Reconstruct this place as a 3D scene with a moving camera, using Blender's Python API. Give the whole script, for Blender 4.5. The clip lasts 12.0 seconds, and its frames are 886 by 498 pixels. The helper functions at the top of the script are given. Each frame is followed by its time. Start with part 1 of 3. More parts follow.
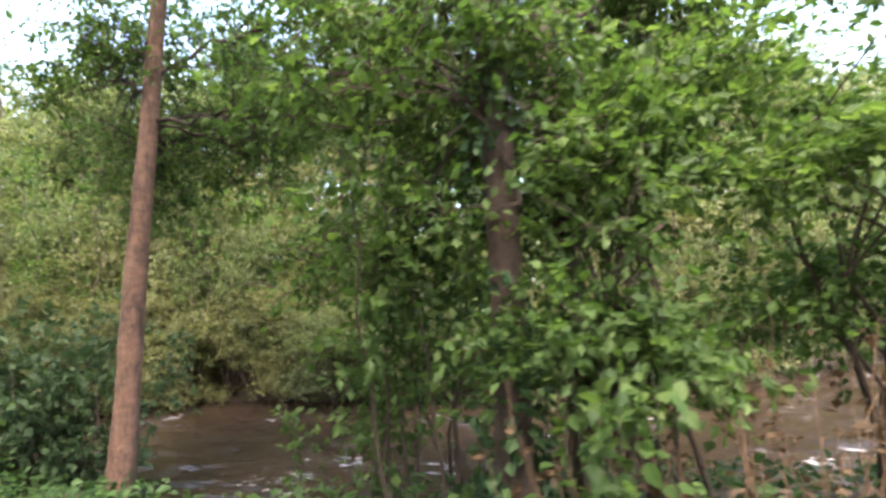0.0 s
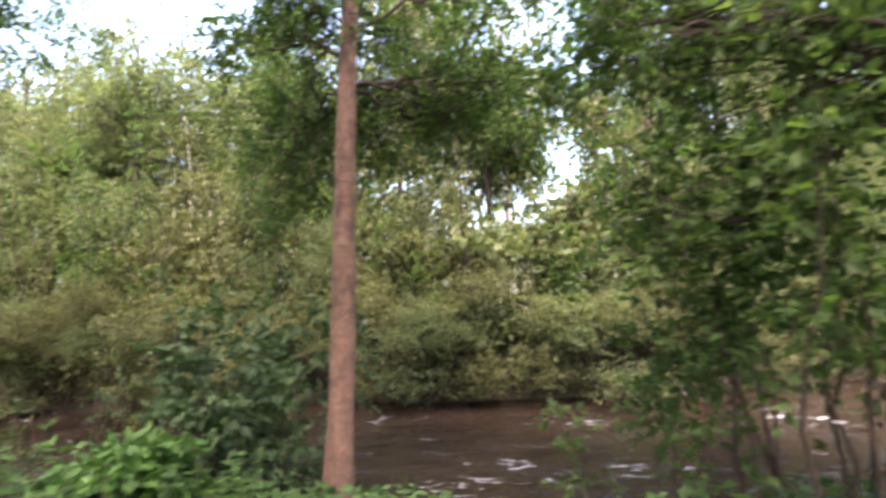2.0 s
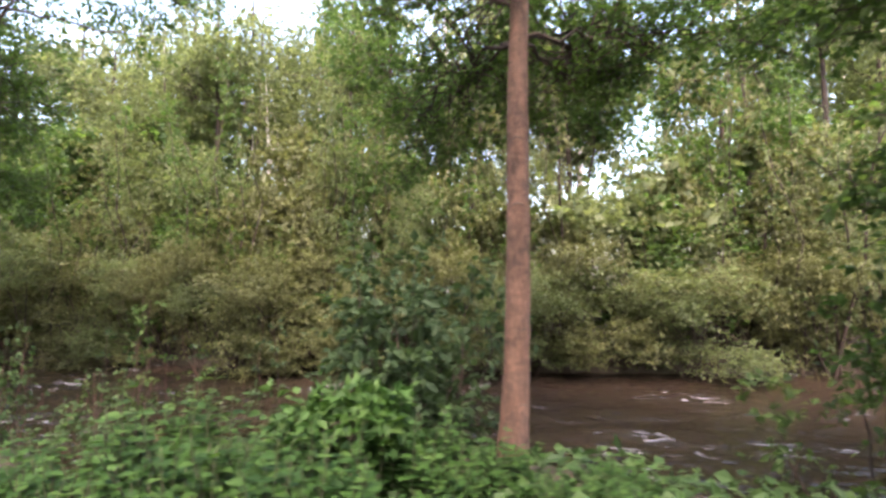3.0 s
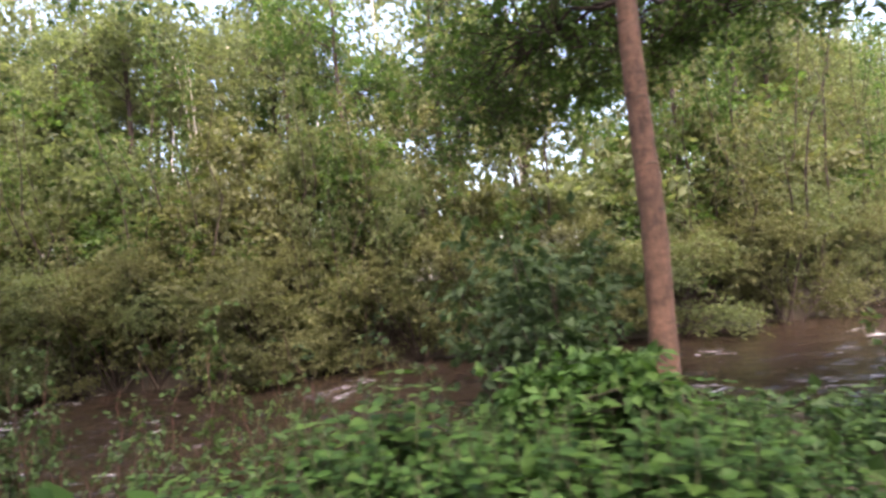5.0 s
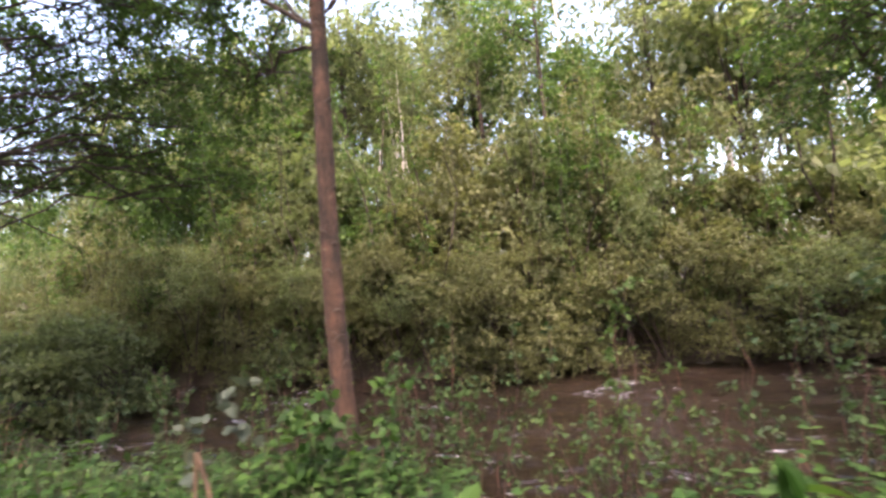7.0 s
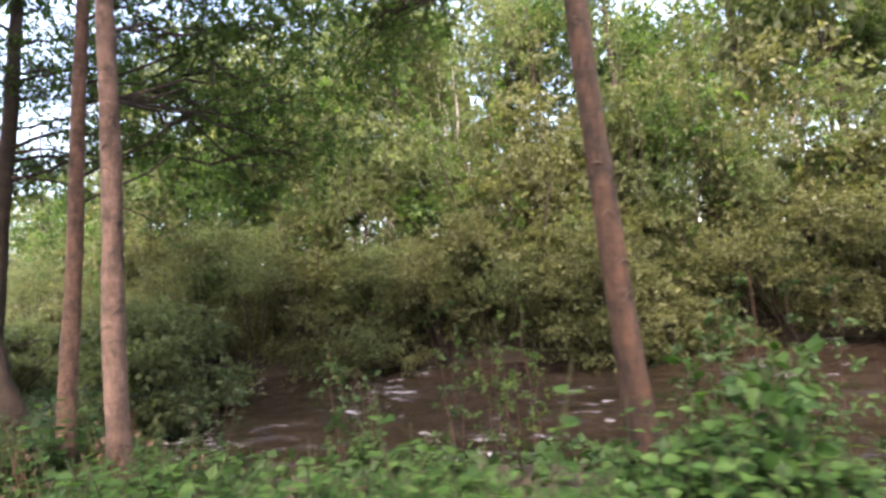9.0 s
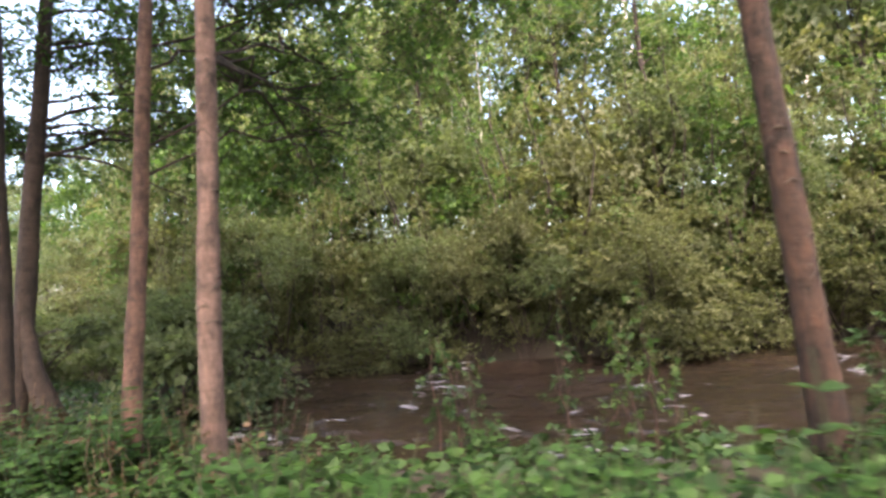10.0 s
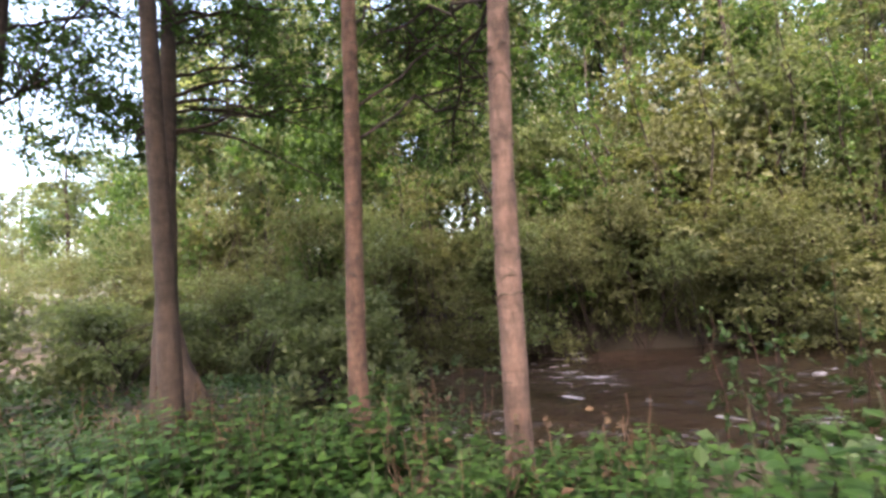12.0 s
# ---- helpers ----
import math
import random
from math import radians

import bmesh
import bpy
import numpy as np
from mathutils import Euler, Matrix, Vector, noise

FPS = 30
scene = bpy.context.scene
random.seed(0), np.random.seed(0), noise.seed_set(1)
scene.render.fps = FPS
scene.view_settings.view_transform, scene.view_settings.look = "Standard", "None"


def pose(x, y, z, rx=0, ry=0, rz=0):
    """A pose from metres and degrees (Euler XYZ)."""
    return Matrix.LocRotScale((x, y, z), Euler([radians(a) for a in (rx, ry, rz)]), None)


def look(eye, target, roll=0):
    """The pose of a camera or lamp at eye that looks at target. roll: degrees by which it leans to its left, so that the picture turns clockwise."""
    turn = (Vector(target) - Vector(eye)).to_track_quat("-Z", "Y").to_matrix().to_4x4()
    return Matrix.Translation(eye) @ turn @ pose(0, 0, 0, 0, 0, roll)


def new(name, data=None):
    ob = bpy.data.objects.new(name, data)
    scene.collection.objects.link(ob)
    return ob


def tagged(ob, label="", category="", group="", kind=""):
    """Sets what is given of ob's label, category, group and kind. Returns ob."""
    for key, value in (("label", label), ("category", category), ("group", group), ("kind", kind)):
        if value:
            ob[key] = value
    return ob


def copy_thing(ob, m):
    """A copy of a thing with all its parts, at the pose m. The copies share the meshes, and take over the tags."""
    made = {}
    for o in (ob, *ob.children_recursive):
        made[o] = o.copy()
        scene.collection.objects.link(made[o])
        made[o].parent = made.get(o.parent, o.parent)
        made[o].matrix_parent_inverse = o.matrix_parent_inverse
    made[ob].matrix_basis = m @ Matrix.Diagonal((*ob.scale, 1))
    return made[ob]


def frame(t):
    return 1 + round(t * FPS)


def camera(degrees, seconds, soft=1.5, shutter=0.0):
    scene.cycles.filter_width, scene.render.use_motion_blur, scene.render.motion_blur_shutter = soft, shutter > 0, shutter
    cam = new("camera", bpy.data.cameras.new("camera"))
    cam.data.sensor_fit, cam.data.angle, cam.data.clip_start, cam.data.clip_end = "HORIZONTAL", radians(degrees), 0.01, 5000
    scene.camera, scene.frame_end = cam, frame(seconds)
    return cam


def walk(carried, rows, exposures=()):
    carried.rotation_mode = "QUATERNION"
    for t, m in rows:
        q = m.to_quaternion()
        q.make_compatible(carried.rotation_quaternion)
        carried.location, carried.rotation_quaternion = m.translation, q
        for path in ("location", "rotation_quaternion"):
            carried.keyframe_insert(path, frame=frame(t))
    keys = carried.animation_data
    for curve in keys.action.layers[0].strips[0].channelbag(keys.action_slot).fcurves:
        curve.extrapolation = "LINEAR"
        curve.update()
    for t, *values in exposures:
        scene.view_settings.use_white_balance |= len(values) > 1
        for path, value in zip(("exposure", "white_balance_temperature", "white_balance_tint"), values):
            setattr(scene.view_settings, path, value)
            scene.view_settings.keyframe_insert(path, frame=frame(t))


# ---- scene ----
cam = camera(85.6, 12.0, soft=2.8, shutter=0.5)
# seconds, eye x, y, z in metres, then the turn in degrees (90 + pitch, lean, heading)
PATH = [
    (0.0, 0.058, -0.01, 1.594, 96.85, 3.08, 12.19),
    (0.5, -0.635, -0.007, 1.553, 95.85, 3.61, 9.27),
    (1.0, -1.348, 0.034, 1.578, 97.35, 4.34, 8.11),
    (1.5, -1.958, -0.009, 1.549, 97.99, 4.18, 4.97),
    (2.0, -2.7, 0.009, 1.517, 97.4, 2.93, 10),
    (2.5, -3.384, -0.067, 1.475, 94.86, 1.23, 13.45),
    (2.7, -3.658, -0.098, 1.458, 94.59, 0.58, 14.5),
    (4.3, -5.652, -0.171, 1.355, 93.16, 6.3, 5.1),
    (4.5, -5.828, -0.187, 1.362, 92.68, 6.32, 2.63),
    (5.0, -6.401, -0.093, 1.336, 93.32, 5.74, 2.14),
    (5.5, -7.084, -0.061, 1.316, 94.72, 5.17, 5.6),
    (6.0, -7.77, -0.013, 1.319, 94.5, 6.11, 11.62),
    (6.5, -8.409, -0.048, 1.326, 95.56, 5.18, 17.75),
    (7.0, -9.029, -0.035, 1.276, 95.64, 4.72, 17.14),
    (7.5, -9.696, -0.075, 1.26, 95.81, 4.45, 19.32),
    (7.7, -9.963, -0.091, 1.253, 95.72, 4.37, 19.89),
    (9.3, -11.813, 0.234, 1.134, 94.64, 6.02, 16.3),
    (9.5, -12.081, 0.222, 1.112, 94.96, 5.78, 16.85),
    (10.0, -12.661, 0.227, 1.109, 94.64, 5.2, 14.96),
    (10.5, -13.348, 0.236, 1.116, 94.58, 5.03, 16.99),
    (11.0, -13.871, 0.172, 1.116, 94.73, 5.41, 17.21),
    (11.5, -14.493, 0.159, 1.112, 94.88, 6.2, 17.42),
    (12.0, -15.031, 0.116, 1.098, 94.51, 5.68, 15.13),
]
walk(cam, [(row[0], pose(*row[1:])) for row in PATH], exposures=[(0.0, 3.4, 6700, 11), (1.0, 3.55, 6750, 20), (1.5, 3.55, 6750, 20), (2.0, 3.3, 6750, 20), (2.7, 3.24, 6750, 20), (4.5, 2.98, 6750, 20), (5.5, 2.95, 6850, 25), (6.5, 3.05, 6900, 26), (7.7, 3.2, 6900, 24), (9.5, 3.29, 6750, 18), (10.5, 3.3, 6750, 17), (12.0, 3.25, 6800, 20)])

# ---- light ----
SUN_ELEVATION, SUN_HEADING = radians(60), radians(165)  # heading: clockwise from +y
world = bpy.data.worlds.new("sky")
scene.world = world
world.use_nodes = True
sky_nodes = world.node_tree
sky = sky_nodes.nodes.new("ShaderNodeTexSky")
sky.sky_type, sky.sun_disc = "NISHITA", False
sky.sun_elevation, sky.sun_rotation = SUN_ELEVATION, SUN_HEADING
sky.air_density, sky.dust_density, sky.ozone_density = 1.3, 6.0, 1.0
sky_nodes.links.new(sky.outputs["Color"], sky_nodes.nodes["Background"].inputs["Color"])
sky_nodes.nodes["Background"].inputs["Strength"].default_value = 0.15
sun_data = bpy.data.lights.new("sun", "SUN")
sun_data.energy, sun_data.angle, sun_data.color = 0.85, radians(14), (1.0, 0.93, 0.83)
sun = new("sun", sun_data)
toward = Vector((math.sin(SUN_HEADING) * math.cos(SUN_ELEVATION), math.cos(SUN_HEADING) * math.cos(SUN_ELEVATION), math.sin(SUN_ELEVATION)))
sun.matrix_world = look(toward * 60, (0, 0, 0))


# ---- materials ----
def material(name):
    m = bpy.data.materials.new(name)
    m.use_nodes = True
    tree = m.node_tree
    return m, tree, tree.nodes["Principled BSDF"], tree.nodes["Material Output"]


def noise_node(tree, scale, detail=4.0, rough=0.6, stretch=None):
    coord = tree.nodes.new("ShaderNodeTexCoord")
    n = tree.nodes.new("ShaderNodeTexNoise")
    n.inputs["Scale"].default_value = scale
    n.inputs["Detail"].default_value = detail
    n.inputs["Roughness"].default_value = rough
    if stretch:
        mapping = tree.nodes.new("ShaderNodeMapping")
        mapping.inputs["Scale"].default_value = stretch
        tree.links.new(coord.outputs["Object"], mapping.inputs["Vector"])
        tree.links.new(mapping.outputs["Vector"], n.inputs["Vector"])
    else:
        tree.links.new(coord.outputs["Object"], n.inputs["Vector"])
    return n.outputs["Fac"]


def ramp(tree, value, stops):
    r = tree.nodes.new("ShaderNodeValToRGB")
    e = r.color_ramp.elements
    while len(e) < len(stops):
        e.new(0.5)
    for k, (at, col) in zip(e, stops):
        k.position, k.color = at, (*col, 1.0)
    tree.links.new(value, r.inputs["Fac"])
    return r.outputs["Color"]


def mixed(tree, fac, a, b, mode="MIX"):
    m = tree.nodes.new("ShaderNodeMix")
    m.data_type, m.blend_type = "RGBA", mode
    for slot, v in ((0, fac), (6, a), (7, b)):
        if isinstance(v, (int, float)):
            m.inputs[slot].default_value = v
        elif isinstance(v, tuple):
            m.inputs[slot].default_value = (*v, 1.0)
        else:
            tree.links.new(v, m.inputs[slot])
    return m.outputs[2]


def bump(tree, shader, height, strength, distance):
    b = tree.nodes.new("ShaderNodeBump")
    b.inputs["Strength"].default_value, b.inputs["Distance"].default_value = strength, distance
    tree.links.new(height, b.inputs["Height"])
    tree.links.new(b.outputs["Normal"], shader.inputs["Normal"])


def leaf_material(name, dark, mid, light, passing=0.5, gloss=0.58):
    """Leaves: each one its own shade, patches of lighter growth, part of the light goes through."""
    m, tree, shader, out = material(name)
    info = tree.nodes.new("ShaderNodeNewGeometry")
    own = ramp(tree, info.outputs["Random Per Island"], [(0.0, dark), (0.55, mid), (1.0, light)])
    patch = ramp(tree, noise_node(tree, 0.9, 3.0), [(0.35, (0.76, 0.79, 0.78)), (0.65, (1.16, 1.13, 1.06))])
    col = mixed(tree, 1.0, own, patch, "MULTIPLY")
    tree.links.new(col, shader.inputs["Base Color"])
    shader.inputs["Roughness"].default_value = gloss
    shader.inputs["Specular IOR Level"].default_value = 0.25
    glow = tree.nodes.new("ShaderNodeBsdfTranslucent")
    warm = mixed(tree, 1.0, col, (1.12, 1.2, 0.66), "MULTIPLY")
    tree.links.new(warm, glow.inputs["Color"])
    mix = tree.nodes.new("ShaderNodeMixShader")
    mix.inputs[0].default_value = passing
    tree.links.new(shader.outputs[0], mix.inputs[1])
    tree.links.new(glow.outputs[0], mix.inputs[2])
    tree.links.new(mix.outputs[0], out.inputs["Surface"])
    return m


def bark_material(name, dark, mid, light, rings=14.0, mottle=0.45):
    m, tree, shader, _ = material(name)
    bands = noise_node(tree, 1.0, 5.0, 0.62, (5.0, 5.0, rings))
    grain = noise_node(tree, 1.0, 6.0, 0.7, (60.0, 60.0, 14.0))
    blotch = noise_node(tree, 2.2, 3.0)
    col = ramp(tree, bands, [(0.36, dark), (0.46, mid), (0.62, light)])
    col = mixed(tree, 0.5, col, ramp(tree, grain, [(0.3, dark), (0.7, light)]))
    patch = noise_node(tree, 1.0, 4.0, 0.7, (9.0, 9.0, 5.0))
    col = mixed(tree, 1.0, col, ramp(tree, patch, [(0.34, (0.36, 0.34, 0.33)), (0.48, (1.0, 1.0, 1.0)), (0.66, (1.42, 1.36, 1.32))]), "MULTIPLY")
    col = mixed(tree, 0.3, col, ramp(tree, blotch, [(0.3, mid), (0.55, light)]))
    stain = ramp(tree, noise_node(tree, 1.0, 4.0, 0.65, (8.0, 8.0, 3.4)), [(0.40, (0.28, 0.26, 0.25)), (0.5, (1.0, 1.0, 1.0)), (0.64, (1.5, 1.44, 1.4))])
    col = mixed(tree, mottle, col, mixed(tree, 1.0, col, stain, "MULTIPLY"))
    tree.links.new(col, shader.inputs["Base Color"])
    shader.inputs["Roughness"].default_value = 0.9
    bump(tree, shader, mixed(tree, 0.5, bands, grain), 0.9, 0.04)
    return m


def ground_material():
    m, tree, shader, _ = material("bank_earth")
    big, fine = noise_node(tree, 0.7, 4.0), noise_node(tree, 22.0, 6.0, 0.7)
    col = ramp(tree, big, [(0.35, (0.028, 0.021, 0.014)), (0.55, (0.042, 0.032, 0.020)), (0.7, (0.028, 0.036, 0.015))])
    col = mixed(tree, 0.5, col, ramp(tree, fine, [(0.3, (0.016, 0.012, 0.009)), (0.7, (0.07, 0.05, 0.032))]))
    tree.links.new(col, shader.inputs["Base Color"])
    shader.inputs["Roughness"].default_value = 0.95
    bump(tree, shader, fine, 0.8, 0.03)
    return m


def water_material():
    """Silty brown river water with torn streaks of foam."""
    m, tree, shader, out = material("river_water")
    murk = ramp(tree, noise_node(tree, 0.5, 3.0, 0.5, (0.6, 1.6, 1.0)), [(0.3, (0.015, 0.0098, 0.0070)), (0.7, (0.025, 0.0166, 0.0122))])
    tree.links.new(murk, shader.inputs["Base Color"])
    shader.inputs["Roughness"].default_value = 0.07
    shader.inputs["IOR"].default_value = 1.33
    wave = noise_node(tree, 1.0, 3.0, 0.55, (1.5, 2.6, 1.0))
    fine = noise_node(tree, 1.0, 4.0, 0.6, (6.0, 9.0, 4.0))
    bump(tree, shader, mixed(tree, 0.10, wave, fine), 1.0, 0.16)
    foam = tree.nodes.new("ShaderNodeBsdfDiffuse")
    foam.inputs["Color"].default_value = (0.40, 0.39, 0.41, 1)
    streak = noise_node(tree, 1.0, 6.0, 0.66, (2.4, 6.5, 1.0))
    where = noise_node(tree, 0.55, 3.0)
    cover = ramp(tree, mixed(tree, 0.36, streak, where), [(0.585, (0, 0, 0)), (0.68, (0.85, 0.85, 0.85))])
    mix = tree.nodes.new("ShaderNodeMixShader")
    tree.links.new(cover, mix.inputs[0])
    tree.links.new(shader.outputs[0], mix.inputs[1])
    tree.links.new(foam.outputs[0], mix.inputs[2])
    tree.links.new(mix.outputs[0], out.inputs["Surface"])
    return m


ALDER_LEAF = leaf_material("alder_leaf", (0.039, 0.072, 0.023), (0.062, 0.111, 0.033), (0.100, 0.152, 0.049), 0.57)
WILLOW_LEAF = leaf_material("willow_leaf", (0.072, 0.078, 0.037), (0.104, 0.110, 0.052), (0.146, 0.150, 0.077))
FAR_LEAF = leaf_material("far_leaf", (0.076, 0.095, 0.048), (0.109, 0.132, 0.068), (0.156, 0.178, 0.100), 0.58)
# lighter copy of the far leaf: sunlight on distant trees put into the colour
SUN_TINTED_LEAF = leaf_material("sun_tinted_far_leaf", (0.100, 0.116, 0.062), (0.138, 0.156, 0.084), (0.188, 0.206, 0.120), 0.6)
ELDER_LEAF = leaf_material("elder_leaf", (0.026, 0.050, 0.023), (0.043, 0.076, 0.034), (0.070, 0.110, 0.052), 0.46)
NETTLE_LEAF = leaf_material("nettle_leaf", (0.018, 0.050, 0.011), (0.033, 0.081, 0.017), (0.060, 0.116, 0.028), 0.42)
COVER_LEAF = leaf_material("ground_cover_leaf", (0.018, 0.042, 0.013), (0.030, 0.064, 0.018), (0.050, 0.090, 0.028), 0.35)
IVY_LEAF = leaf_material("ivy_leaf", (0.012, 0.032, 0.012), (0.022, 0.055, 0.018), (0.045, 0.085, 0.028), 0.2)
ALDER_BARK = bark_material("alder_bark", (0.024, 0.012, 0.008), (0.080, 0.040, 0.027), (0.142, 0.080, 0.058))
PALE_ALDER_BARK = bark_material("pale_alder_bark", (0.028, 0.016, 0.012), (0.088, 0.050, 0.039), (0.160, 0.101, 0.082), mottle=0.55)
SCAR_BARK = bark_material("scar_bark", (0.020, 0.014, 0.011), (0.045, 0.030, 0.023), (0.09, 0.06, 0.045))
DARK_BARK = bark_material("dark_bark", (0.012, 0.007, 0.006), (0.027, 0.017, 0.012), (0.052, 0.033, 0.024))
RUSSET_BARK = bark_material("russet_bark", (0.011, 0.0048, 0.0030), (0.033, 0.0150, 0.0092), (0.064, 0.0320, 0.0205), mottle=0.9)
BIRCH_BARK = bark_material("birch_bark", (0.20, 0.16, 0.13), (0.55, 0.48, 0.42), (0.72, 0.68, 0.62), 6.0)
STEM_GREEN = bark_material("green_stem", (0.02, 0.028, 0.011), (0.035, 0.045, 0.016), (0.055, 0.058, 0.024))
DRY_STEM = bark_material("dry_stem", (0.045, 0.026, 0.016), (0.09, 0.052, 0.032), (0.15, 0.092, 0.056))
# lighter willow leaf, with the sunlight on two bank shrubs painted in
LIT_WILLOW = leaf_material("lit_willow_leaf", (0.105, 0.115, 0.055), (0.165, 0.172, 0.085), (0.235, 0.235, 0.13), 0.5)
DRY_LEAF = leaf_material("dry_leaf", (0.036, 0.021, 0.012), (0.062, 0.037, 0.021), (0.098, 0.062, 0.036), 0.3)
PALE_LEAF = leaf_material("pale_leaf", (0.035, 0.048, 0.036), (0.05, 0.066, 0.05), (0.07, 0.088, 0.068), 0.3)
EARTH, WATER = ground_material(), water_material()

# ---- geometry helpers ----
LEAF = (np.array([(0, 0, 0), (0.45, 0.32, 0.07), (0.45, -0.32, 0.07), (1, 0, -0.08)]), np.array([(0, 2, 3), (0, 3, 1)]))
BROAD = (np.array([(0, 0, 0), (0.18, 0.34, 0.06), (0.18, -0.34, 0.06), (0.5, 0.36, 0.05), (0.5, -0.36, 0.05), (0.45, 0, 0.0), (0.8, 0.17, -0.03), (0.8, -0.17, -0.03), (1, 0, -0.12)]),
         np.array([(0, 5, 1), (0, 2, 5), (1, 5, 3), (2, 4, 5), (5, 8, 6), (5, 6, 3), (5, 7, 8), (5, 4, 7)]))


def toothed_leaf(teeth=5, wide=0.40):
    """A pointed leaf with saw-toothed edges and a raised midrib fold."""
    n = 2 * teeth + 1
    u = np.linspace(0, 1, n)
    half = wide * np.sin(np.pi * u ** 0.72) * np.where(np.arange(n) % 2, 1.08, 0.80)
    ahead = u + np.where(np.arange(n) % 2, 0.045, 0.0)
    droop = -0.12 * u ** 2
    verts = [(a, 0, d) for a, d in zip(u, droop)] + [(a, h, d + 0.16 * h) for a, h, d in zip(ahead, half, droop)] + [(a, -h, d + 0.16 * h) for a, h, d in zip(ahead, half, droop)]
    faces = []
    for k in range(n - 1):
        faces += [(k, k + 1, n + k + 1), (k, n + k + 1, n + k), (k, 2 * n + k + 1, k + 1), (k, 2 * n + k, 2 * n + k + 1)]
    return np.array(verts), np.array(faces)


NETTLE = toothed_leaf()


class Shape:
    """Gathers vertices and triangles, then makes one mesh of them."""

    def __init__(self):
        self.v, self.f, self.n = [], [], 0

    def add(self, v, f):
        self.v.append(np.asarray(v, float))
        self.f.append(np.asarray(f, int) + self.n)
        self.n += len(v)

    def tube(self, points, radii, sides=7, rough=0.0, rng=None):
        p = np.asarray(points, float)
        r = np.asarray(radii, float)
        d = np.gradient(p, axis=0)
        d /= np.linalg.norm(d, axis=1)[:, None] + 1e-9
        ref = np.where(np.abs(d[:, 2:3]) > 0.8, [[1.0, 0, 0]], [[0, 0, 1.0]])
        a = np.cross(d, ref)
        a /= np.linalg.norm(a, axis=1)[:, None] + 1e-9
        b = np.cross(d, a)
        w = np.arange(sides) * 2 * np.pi / sides
        rr = r[:, None] * np.ones((1, sides))
        if rough and rng is not None:
            rr = rr * (1 + rough * rng.normal(size=rr.shape))
        v = p[:, None] + rr[..., None] * (np.cos(w)[None, :, None] * a[:, None] + np.sin(w)[None, :, None] * b[:, None])
        m = len(p)
        i, j = np.meshgrid(np.arange(m - 1), np.arange(sides), indexing="ij")
        k = (j + 1) % sides
        q = np.stack([i * sides + j, i * sides + k, (i + 1) * sides + k, (i + 1) * sides + j], -1).reshape(-1, 4)
        self.add(v.reshape(-1, 3), np.vstack([q[:, [0, 1, 2]], q[:, [0, 2, 3]]]))

    def leaves(self, at, along, up, length, template=LEAF, width=1.0):
        tv, tf = template
        x = along / (np.linalg.norm(along, axis=1)[:, None] + 1e-9)
        y = np.cross(up, x)
        y /= np.linalg.norm(y, axis=1)[:, None] + 1e-9
        z = np.cross(x, y)
        s = np.asarray(length, float)[:, None, None]
        v = at[:, None] + s * (tv[None, :, 0:1] * x[:, None] + width * tv[None, :, 1:2] * y[:, None] + tv[None, :, 2:3] * z[:, None])
        f = tf[None] + (np.arange(len(at)) * len(tv))[:, None, None]
        self.add(v.reshape(-1, 3), f.reshape(-1, 3))

    def mesh(self, name, mat, smooth=False):
        v, f = np.concatenate(self.v), np.concatenate(self.f)
        me = bpy.data.meshes.new(name)
        me.vertices.add(len(v))
        me.vertices.foreach_set("co", v.astype(np.float32).ravel())
        me.loops.add(3 * len(f))
        me.loops.foreach_set("vertex_index", f.astype(np.int32).ravel())
        me.polygons.add(len(f))
        me.polygons.foreach_set("loop_start", np.arange(0, 3 * len(f), 3, dtype=np.int32))
        me.polygons.foreach_set("use_smooth", np.full(len(f), smooth))
        me.update(calc_edges=True)
        me.validate()
        me.materials.append(mat)
        return me


def part(name, shape, mat, parent=None, label="", smooth=False):
    ob = new(name, shape.mesh(name, mat, smooth))
    ob.parent = parent
    if label:
        tagged(ob, label)
    return ob


def thing(name, x, y, z, label, category, group="", kind=""):
    ob = new(name)
    ob.empty_display_size = 0.2
    ob.location = (x, y, z)
    return tagged(ob, label, category, group, kind)


def directions(rng, n, flat=1.0):
    d = rng.normal(size=(n, 3))
    d[:, 2] *= flat
    return d / (np.linalg.norm(d, axis=1)[:, None] + 1e-9)


def sprays(shape, twigs, centres, reach, per_twig, n_twigs, leaf, rng, droop=0.25, template=LEAF, width=1.0):
    """Leafy twigs round each centre: leaves set along the twigs, mostly facing up."""
    c = np.repeat(centres, n_twigs, axis=0)
    d = directions(rng, len(c), 0.55)
    ln = reach * rng.uniform(0.5, 1.25, len(c))
    base = c + directions(rng, len(c)) * reach * 0.25
    if twigs is not None:
        for o, w, l in zip(base[::2], d[::2], ln[::2]):
            tip = o + w * l + np.array((0, 0, -droop * l * 0.6))
            twigs.tube([o, (o + tip) / 2 + (0, 0, 0.04), tip], [0.007, 0.005, 0.002], 3)
    o = np.repeat(base, per_twig, axis=0)
    w = np.repeat(d, per_twig, axis=0)
    l = np.repeat(ln, per_twig)
    u = rng.uniform(0.05, 1.0, len(o))
    at = o + w * (u * l)[:, None] + rng.normal(size=o.shape) * 0.05 * reach
    at[:, 2] -= droop * u * u * l * 0.6
    along = w + 0.9 * directions(rng, len(o)) + np.array((0, 0, -droop))
    up = np.array((0, 0, 1.0)) + 0.55 * rng.normal(size=o.shape)
    shape.leaves(at, along, up, leaf * rng.uniform(0.6, 1.25, len(o)), template, width)


